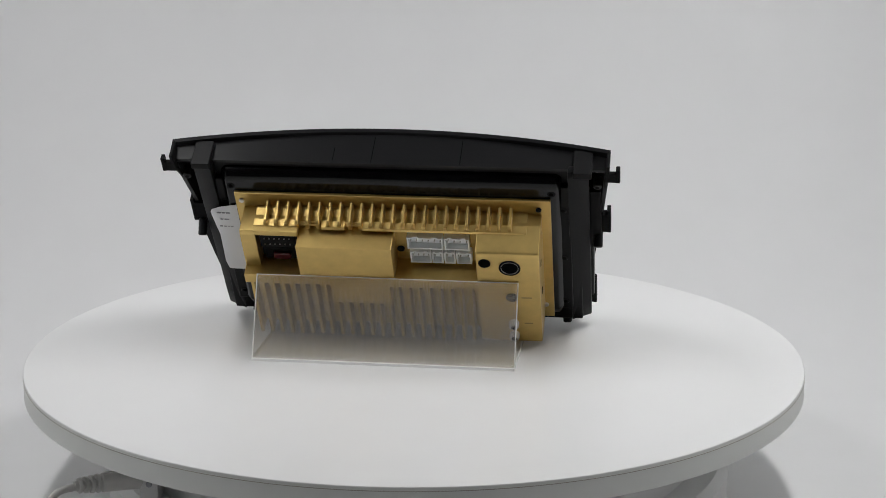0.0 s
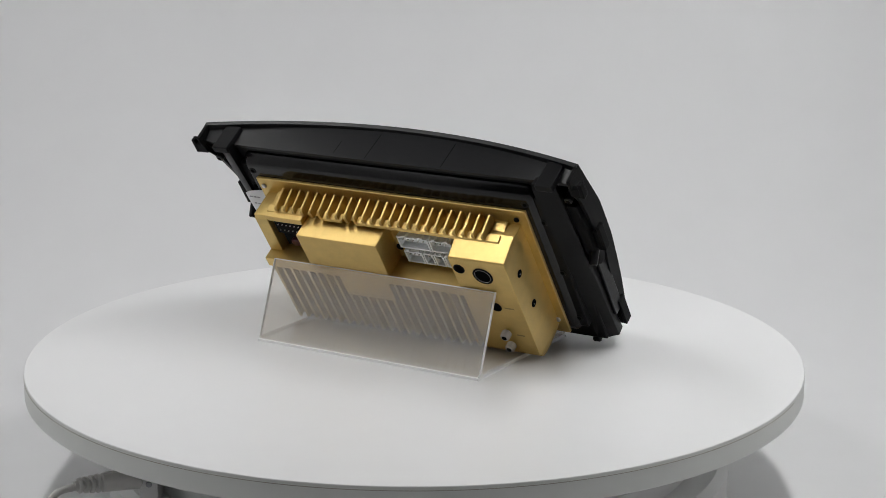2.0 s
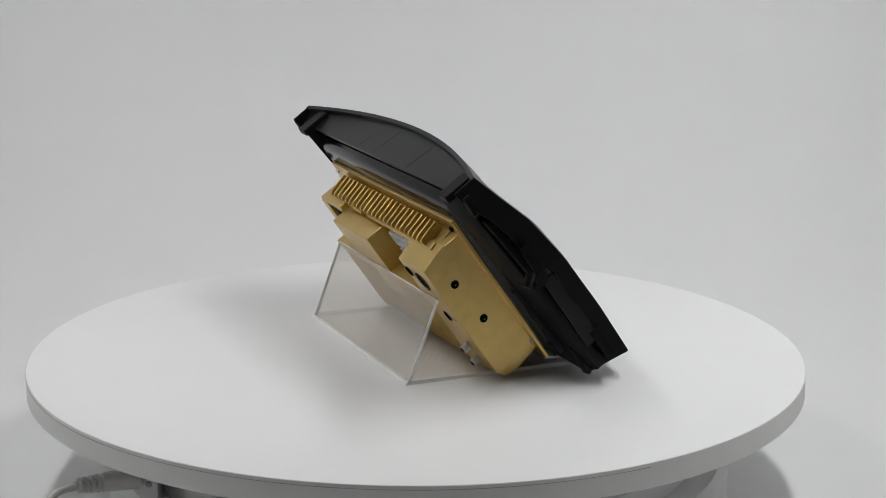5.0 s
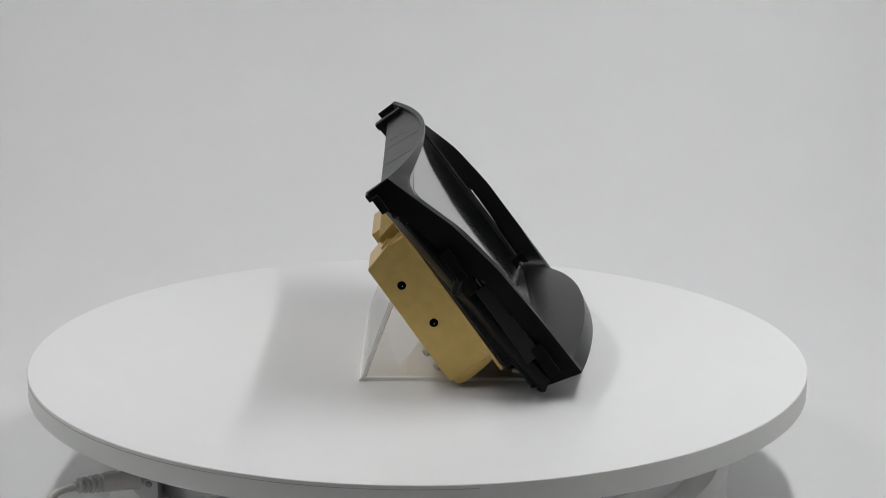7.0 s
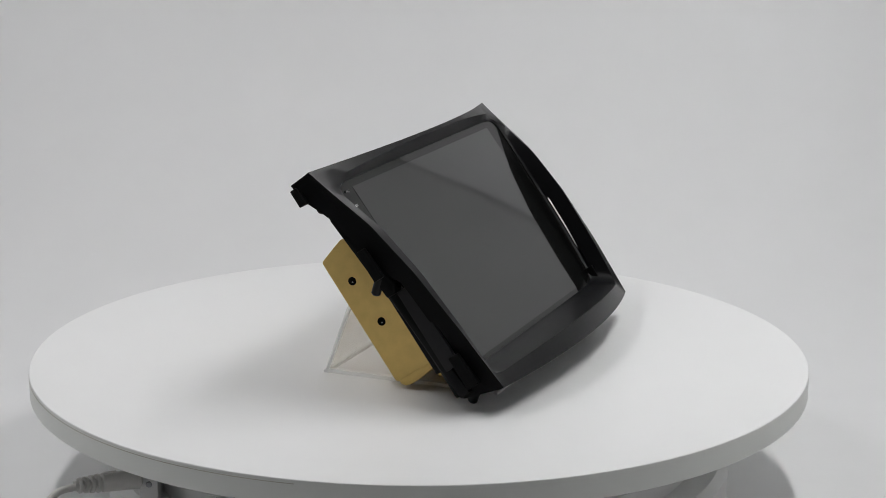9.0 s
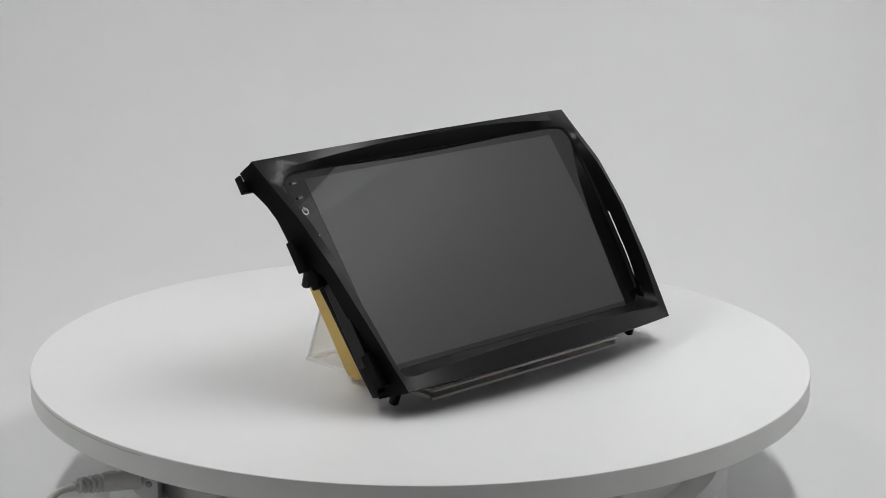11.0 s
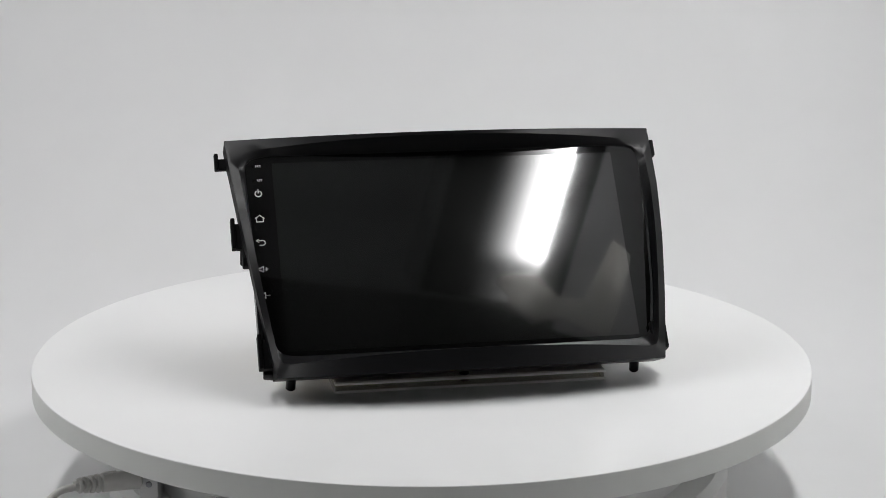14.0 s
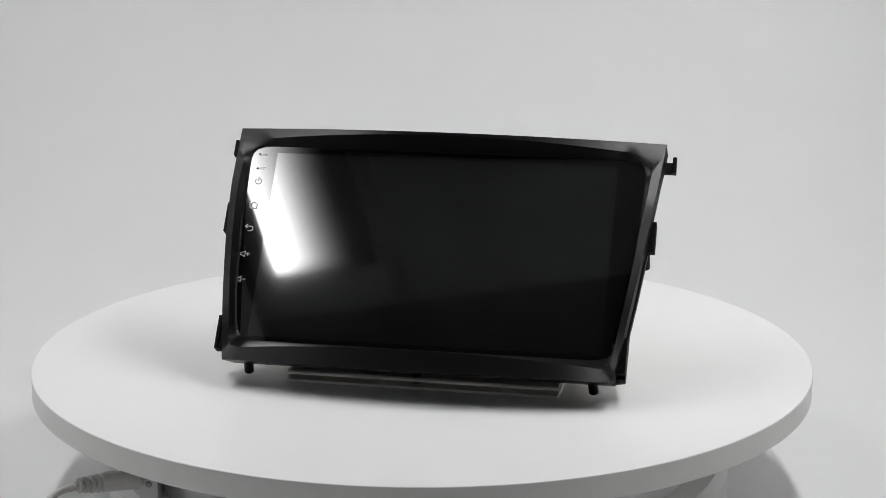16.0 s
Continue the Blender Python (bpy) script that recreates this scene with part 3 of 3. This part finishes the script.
def back_shell(unit):
    hump = [(6.2 - 7.7 * (1 - math.cos(a)), -9.6 - 9.0 * math.sin(a)) for a in [math.pi / 2 * i / 10 for i in range(11)]]
    outline = tuple([(6.2, -2.0)] + hump + [(-106.0, -18.6), (-111.0, -16.5), (-113.0, -12.0), (-113.0, -2.0)])
    ends = tuple((-53 + (y + 53) * 0.965, -2.0 + (z + 2.0) * 0.85) for y, z in outline)
    part("back_shell", slab([(-97.0, ends), (-94.0, outline), (94.0, outline), (97.0, ends)]), GLOSSY, unit, "glossy black display housing", smooth=True)
    part("back_frame", prism([(0.008, -0.004), (-0.118, -0.004), (-0.124, -0.0075), (-0.124, -0.0105), (-0.05, -0.0105), (0.0085, -0.0125)], -0.1075, 0.1075, 0.0008), SATIN, unit)
    for s in (-1, 1):
        # flat tabs that join the rim to the housing
        x0 = 101 if s > 0 else 104
        part("tab", mm(s * x0, s * (x0 + 10.5), 10.5, 14.8, -21.0, -2.5, bevel=0.5), SATIN, unit)
        # broad smooth bracket down each side, with a slot to the rim
        front = ((12.5, -12.5), (-50, -9.0), (-56, -3.0), (-104, -1.2), (-124.5, 0.8))
        rear_in = ((-125.2, -10.5), (-112, -12.0), (-70, -14.4), (10, -20.2), (13.5, -19.0))
        rear_out = ((-125.2, -5.2), (-112, -6.6), (-70, -8.8), (10, -15.2), (13.5, -14.6))
        part("side_bracket", slab([(101.0, front + rear_in), (112.5, front + rear_out)], s), SATIN, unit, smooth=True)
        # end wall of the rim, stepping back under the corner
        wall = ((17.3, -5.0), (17.0, -17.8), (6.0, -16.6), (4.6, -15.6), (-4.5, -11.4), (-8.0, -10.0), (-8.0, -1.6))
        part("end_wall", slab([(-side_x(17.5) - 1.9, wall), (-side_x(17.5) + 0.1, wall)], s, lambda y: side_x(y) - side_x(17.5)), SIDE_SHADE, unit)
        # added black filler that keeps the gap between housing and bracket dark
        part("dark_gap_filler", mm(s * 96, s * 102, -108, -2, -16.0, -9.0, bevel=0.8), SATIN, unit)
        for y in (-20.5, -61.5, -100.5):
            boss = part("screw_boss", rod((s * 0.0976, y / 1000, -0.0095), (s * 0.0976, y / 1000, -0.0164), 0.0026, 20, 0.0005), SATIN, unit, smooth=True)
            part("hole", rod((s * 0.0976, y / 1000, -0.0160), (s * 0.0976, y / 1000, -0.01655), 0.0012, 14), DARK, boss)
        boss = part("screw_boss", rod((s * 0.0916, -0.0047, -0.0150), (s * 0.0916, -0.0047, -0.0188), 0.0027, 20, 0.0005), SATIN, unit, smooth=True)
        part("hole", rod((s * 0.0916, -0.0047, -0.0185), (s * 0.0916, -0.0047, -0.01895), 0.0012, 14), DARK, boss)
        if s < 0:
            bm = prism([(-0.009, -0.0120), (-0.009, -0.0075), (-0.030, -0.0040), (-0.056, 0.0005), (-0.060, -0.0020), (-0.060, -0.0075)], -0.1190, -0.1118, 0.0008)
            part("side_cover", bm, SIDE_SHADE, unit, smooth=True)
            part("bracket_rib", mm(-114.2, -111.8, -109, -60, -3.5, 5.6, bevel=0.4), BLACK, unit)
        if s > 0:
            # ledge behind the slot
            bm = bmesh.new()
            edge = ((103, -51), (0.8 - side_x(-51), -51), (0.8 - side_x(-80), -80), (0.8 - side_x(-108), -108), (103, -108))
            rows = [[bm.verts.new((x / 1000, y / 1000, (z - 0.035 * (y + 56)) / 1000)) for x, y in edge] for z in (-5.5, -1.6)]
            bm.faces.new(rows[0][::-1])
            bm.faces.new(rows[1])
            for i in range(5):
                bm.faces.new((rows[0][i], rows[0][(i + 1) % 5], rows[1][(i + 1) % 5], rows[1][i]))
            bmesh.ops.recalc_face_normals(bm, faces=bm.faces[:])
            part("slot_ledge", bm, SATIN, unit)
        boss = part("screw_boss", rod((s * 0.1172, -0.0010, -0.0080), (s * 0.1172, -0.0020, -0.0150), 0.0024, 20, 0.0005), BLACK, unit, smooth=True)
        part("hole", rod((s * 0.1172, -0.0020, -0.0148), (s * 0.1172, -0.00202, -0.01515), 0.0012, 14), DARK, boss)
        # hooks along the sides
        for y0, y1, x, z, deep in ((14.0, 4.0, 125.6, -15.4, 2.4), (-31.5, -49.5, 118.2 if s > 0 else 120.0, -4.5, 4.0), (-103.5, -123.0, 108.6 if s > 0 else 111.0, 3.5, 5.0)):
            bm = mm(s * (x - 4), s * (x + 3.2), y1, y0 - 3.2, z - 1.3, z + deep - 1.0, bevel=0.4)
            bm = mm(s * (x + 2.0), s * (x + 4.3), y1, y0, z - 1.6, z + deep, bevel=0.5, bm=bm)
            part("side_clip", bm, SIDE_SHADE, unit)
        part("clip_peg", rod((s * 0.1172, -0.0485, -0.0050), (s * 0.1172, -0.0550, -0.0130), 0.0026, 20, 0.0007), BLACK, unit, smooth=True)
    for x in (-97.0, -2.0, 94.5):
        part("bottom_peg", rod((x / 1000, -0.1215, 0.0035), (x / 1000 * 1.01, -0.1302, -0.0086), 0.0027, 20, 0.0008), BLACK, unit, smooth=True)


PITCH = 6.06


def tray(x0, x1, y0, y1, z_floor, z_open, wall):
    """A moulded open shell with keyed upper edge, in millimetres."""
    bm = bmesh.new()
    w = (x1 - x0) * 0.16
    cx = (x0 + x1) / 2
    q = (x1 - x0) * 0.27
    outer = [(x0, y0), (x1, y0), (x1, y1), (cx + q + w / 2, y1), (cx + q + w / 2, y1 + 0.9), (cx + q - w / 2, y1 + 0.9), (cx + q - w / 2, y1),
             (cx - q + w / 2, y1), (cx - q + w / 2, y1 + 0.9), (cx - q - w / 2, y1 + 0.9), (cx - q - w / 2, y1), (x0, y1)]
    inner = [(x0 + wall, y0 + wall), (x1 - wall, y0 + wall), (x1 - wall, y1 - wall), (cx + q + w / 2 - wall * 0.5, y1 - wall), (cx + q + w / 2 - wall * 0.5, y1),
             (cx + q - w / 2 + wall * 0.5, y1), (cx + q - w / 2 + wall * 0.5, y1 - wall), (cx - q + w / 2 - wall * 0.5, y1 - wall), (cx - q + w / 2 - wall * 0.5, y1),
             (cx - q - w / 2 + wall * 0.5, y1), (cx - q - w / 2 + wall * 0.5, y1 - wall), (x0 + wall, y1 - wall)]
    rows = [[bm.verts.new((x / 1000, y / 1000, z / 1000)) for x, y in pts] for pts, z in ((outer, z_floor), (outer, z_open), (inner, z_open), (inner, z_floor - 0.8))]
    for a, b in zip(rows, rows[1:]):
        for i in range(12):
            bm.faces.new((a[i], a[(i + 1) % 12], b[(i + 1) % 12], b[i]))
    bm.faces.new(rows[3])
    return bm


def chassis(unit):
    # small unreadable print beside the sockets
    for x0, x1, y in ((-75.0, -81.0, -61.0), (-76.0, -81.0, -84.0)):
        part("print_bar", mm(x1, x0, y - 0.5, y + 0.5, -47.82, -47.6), INK_DARK, unit)
    part("mounting_plate", mm(-91.2, 90.0, -110, -8.6, -20.6, -18.6, bevel=0.35), GOLD, unit, "gold flanged mounting plate")
    # sloped heat sink bed under the fins
    part("heat_sink_bed", prism([(-0.0180, -0.0200), (-0.0182, -0.0225), (-0.0208, -0.0318), (-0.0222, -0.0322), (-0.0236, -0.0200)], -0.0783, 0.0778, 0.0004), GOLD, unit)
    for x0, x1 in ((0.0520, 0.0778), (0.0250, 0.0385), (-0.0783, 0.0150)):
        part("bed_lip", prism([(-0.0178, -0.0312), (-0.0190, -0.0357), (-0.0207, -0.0362), (-0.0222, -0.0312)], x0, x1, 0.0003), GOLD, unit)
    for i in range(24):
        x = 70.6 - i * PITCH
        bm = prism([(-0.0145, -0.0212), (-0.0122, -0.0225), (-0.0150, -0.0345), (-0.0165, -0.0358), (-0.0212, -0.0350), (-0.0190, -0.0215)],
                   (x - 1.15) / 1000, (x + 1.15) / 1000)
        for v in bm.verts:
            if (v.co.y, v.co.z) > (-0.0152, -0.0346) and v.co.z < -0.0220:
                v.co.x += (x / 1000 - v.co.x) * 0.5
        bmesh.ops.bevel(bm, geom=bm.edges[:], offset=0.0002, segments=1, affect="EDGES")
        part("fin", bm, GOLD, unit)
    # body: back wall of the recess, side columns, lower ribbed part
    part("recess_wall", mm(-86, 85.4, -101, -19.5, -31.0, -20.0, bevel=0.4), GOLD, unit)
    part("left_column", prism([(-0.0195, -0.0300), (-0.0195, -0.0390), (-0.0225, -0.0400), (-0.0500, -0.0400), (-0.0500, -0.0300)], 0.0765, 0.0854, 0.0004), GOLD, unit)
    part("recess_top", mm(52, 77.5, -23.5, -19.5, -39.5, -30.0, bevel=0.4), GOLD, unit)
    part("middle_block", mm(-2.7, 52.2, -50, -23.2, -47.6, -30.0, bevel=0.5), GOLD, unit)
    part("right_block", prism([(-0.0185, -0.0300), (-0.0200, -0.0360), (-0.0232, -0.0470), (-0.0240, -0.0477), (-0.0998, -0.0477), (-0.1008, -0.0465), (-0.1008, -0.0300)], -0.0860, -0.0502, 0.0004), GOLD, unit)
    part("lower_body", mm(-52, 85.4, -100.8, -49.2, -38.0, -30.0, bevel=0.5), GOLD, unit)
    part("lower_shelf", mm(-50.3, 85.4, -56.0, -49.0, -47.3, -30.0, bevel=0.3), GOLD, unit)
    part("centre_boss", mm(1, 35, -72, -50.0, -47.0, -37.0, bevel=0.4), GOLD, unit)
    for i in range(23):
        x = 81.5 - i * PITCH
        y0 = -72.0 if 1 < x < 35 else -55.0
        part("rib", mm(x - 0.9, x + 0.9, -101.5, y0, -47.2, -37.5, bevel=0.3), GOLD, unit)
    part("bottom_roll", prism([(-0.1000, -0.0462), (-0.1030, -0.0458), (-0.1050, -0.0440), (-0.1058, -0.0405), (-0.1058, -0.0350), (-0.1045, -0.0240), (-0.1030, -0.0200), (-0.0990, -0.0200)], -0.0858, -0.0503, 0.0007), GOLD, unit, smooth=True)
    # right block fittings
    for x, y, r, ring_w in ((-55.0, -31.8, 3.0, 0.5), (-69.2, -35.2, 5.2, 1.0), (-69.6, -61.0, 3.0, 0.5)):
        x, y, r = x / 1000, y / 1000, r / 1000
        collar = part("collar", moved(lathe([(r + ring_w / 1000, 0.0002), (r + ring_w / 1000, -0.0004), (r, -0.0004), (r, 0.0002)], 32, closed=True), Matrix.Translation((x, y, -0.0477))), BLACK_IN, unit, smooth=True)
        if ring_w == 1.0:
            part("ring", moved(lathe([(0.00495, 0.0), (0.00495, -0.0003), (0.0048, -0.0003), (0.0048, 0.0)], 32, closed=True), Matrix.Translation((x, y, -0.04785))), STEEL, collar, "thin steel ring")
        part("socket", rod((x, y, -0.0470), (x, y, -0.04782), r, 32), DARK, collar, smooth=True)
    for y in (-83.0, -93.3):
        y = y / 1000
        stem = part("antenna_jack", rod((-0.0700, y, -0.0475), (-0.0700, y, -0.0523), 0.0027, 24, 0.0005), STEEL, unit, "steel threaded antenna jack", smooth=True)
        for k in range(3):
            z = -0.0485 - 0.0012 * k
            part("thread", moved(lathe([(0.0027, -0.0003), (0.0030, 0.0), (0.0027, 0.0003), (0.0025, 0.0)], 24, closed=True), Matrix.Translation((-0.0700, y, z))), STEEL, stem, smooth=True)
        part("jack_tip", rod((-0.0700, y, -0.0521), (-0.0700, y, -0.0527), 0.0016, 20, 0.0003), BLACK_IN, stem, smooth=True)
    for y, z in ((-41.0, -37.6), (-68.1, -35.5)):
        hole = part("side_hole", rod((-0.0855, y / 1000, z / 1000), (-0.08612, y / 1000, z / 1000), 0.0024, 24), DARK, unit, smooth=True)
        # tiny grey dot, painted for the glint inside the hole
        part("screw", rod((-0.0860, (y - 0.6) / 1000, z / 1000), (-0.08625, (y - 0.6) / 1000, z / 1000), 0.0004, 10), INK, hole, smooth=True)
    for x, y in ((86.2, -19.8), (-84.4, -20.7), (-86.6, -104), (86.2, -104)):
        part("screw", rod((x / 1000, (y + 5.5) / 1000, -0.0205), (x / 1000, (y + 5.5) / 1000, -0.0219), 0.0016, 16, 0.0004), BLACK_IN if (x, y) == (-84.4, -20.7) else STEEL, unit, smooth=True)
    # fuse recess
    part("fuse_cavity", mm(52.5, 76.2, -48.5, -23.8, -31.6, -31.0), DARK, unit)
    hdr = part("pin_header", mm(54.5, 75.0, -35.5, -25.0, -37.5, -31.4, bevel=0.4), BLACK_IN, unit, "black pin header")
    for j in range(2):
        for i in range(6):
            x, y = 57.5 + i * 2.9, -28.0 - j * 4.6
            part("pin", mm(x, x + 0.45, y, y + 0.45, -38.2, -37.4), STEEL, hdr)
    part("fuse_holder", mm(54.5, 74.0, -47.5, -38.0, -35.5, -31.4, bevel=0.5), BLACK_IN, unit)
    part("fuse", mm(58.5, 68.5, -45.5, -40.5, -38.0, -34.5, bevel=0.8), RED, unit, "dark red blade fuse")
    # pale connectors
    for y0, y1, cells in ((-25.3, -34.6, ((-10.0, -30.5), (-31.3, -45.6))), (-37.4, -46.4, ((-11.0, -23.0), (-23.6, -30.0), (-30.6, -37.0), (-37.6, -46.4)))):
        for xa, xb in cells:
            bm = tray(xb, xa, y1, y0, -31.0, -36.2, 0.9)
            con = part("connector", bm, CONNECTOR, unit, "pale grey-blue wiring connector")
            n = max(2, int((xa - xb) / 3.0))
            for i in range(n):
                x = xb + (i + 0.5) * (xa - xb) / n
                part("pin", mm(x - 0.35, x + 0.35, (y0 + y1) / 2 - 0.35, (y0 + y1) / 2 + 0.35, -34.5, -31.8), STEEL, con)
    part("recess_screw", rod((-0.0052, -0.0400, -0.0308), (-0.0052, -0.0400, -0.0322), 0.0022, 16, 0.0004), BLACK_IN, unit, smooth=True)


def sticker(unit):
    """A curled paper label stuck to the housing's side."""
    bm = bmesh.new()
    n = 18
    rows = []
    for i in range(n + 1):
        v = i / n
        outer = lerp([(0, 101.0), (0.04, 105.5), (0.12, 107.4), (0.45, 104.0), (0.9, 104.6), (1, 103.0)], v)
        row = []
        for k in range(7):
            x = 90.4 + (outer - 90.4) * k / 6
            free = max(0.0, x - 99.0)
            row.append((x / 1000, (-20.0 - 57 * v - 2.2 * (k / 6) * (1 - v)) / 1000, (-19.4 - 0.25 * math.sin(5 * v) + 0.030 * free * free - 1.4 * max(0, 0.12 - v) * free) / 1000))
        rows.append(row)
    for off in (0, -0.00015):
        vs = [[bm.verts.new((x, y, z + off)) for x, y, z in r] for r in rows]
        for a, b in zip(vs, vs[1:]):
            for i in range(6):
                bm.faces.new((a[i], a[i + 1], b[i + 1], b[i]))
    tag = part("paper_label", bm, LABEL_PAPER, unit, "curled white paper label with pen marks", smooth=True)
    for y, marks in ((-27.0, ((103.0, 100.6), (99.8, 98.2), (97.4, 95.4))), (-32.5, ((101.6, 100.0), (99.2, 96.6))), (-38.5, ((103.0, 101.2), (100.4, 98.8), (98.0, 96.8), (96.2, 94.8)))):
        for x1, x0 in marks:
            part("pen_mark", moved(mm(x0, x1, -0.35, 0.35, -20.0, -19.55), Matrix.Translation((0, y / 1000, 0))), INK, tag)


def head_unit():
    unit = new("car_head_unit")
    bezel(unit)
    panel_seams(unit)
    icons(screen(unit))
    back_shell(unit)
    chassis(unit)
    sticker(unit)
    return tagged(unit, "black car stereo with blank touchscreen and gold back on acrylic stand", "car stereo")


unit = head_unit()


# ---- the turning ----
def turned(t):
    """The disc's turn at t seconds."""
    return Matrix.Rotation(-0.2009559 * t - 0.1358965 * (t / 16) * (1 - t / 16), 4, "Z")


def motions():
    lean = Matrix(((-0.99121554, -0.07661364, 0.10780586, -0.01513188), (0.13225639, -0.5741925, 0.80796734, -0.00029662),
                   (0.0, 0.8151278, 0.57928117, 0.11343289), (0, 0, 0, 1)))
    steps = [i * 0.5 for i in range(33)]
    walk(disc, [(t, turned(t)) for t in steps])
    walk(stand, [(t, turned(t) @ pose(-0.0211, -0.0298, 0, 0, 0, -8.0)) for t in steps])
    walk(unit, [(t, turned(t) @ lean) for t in steps])


motions()
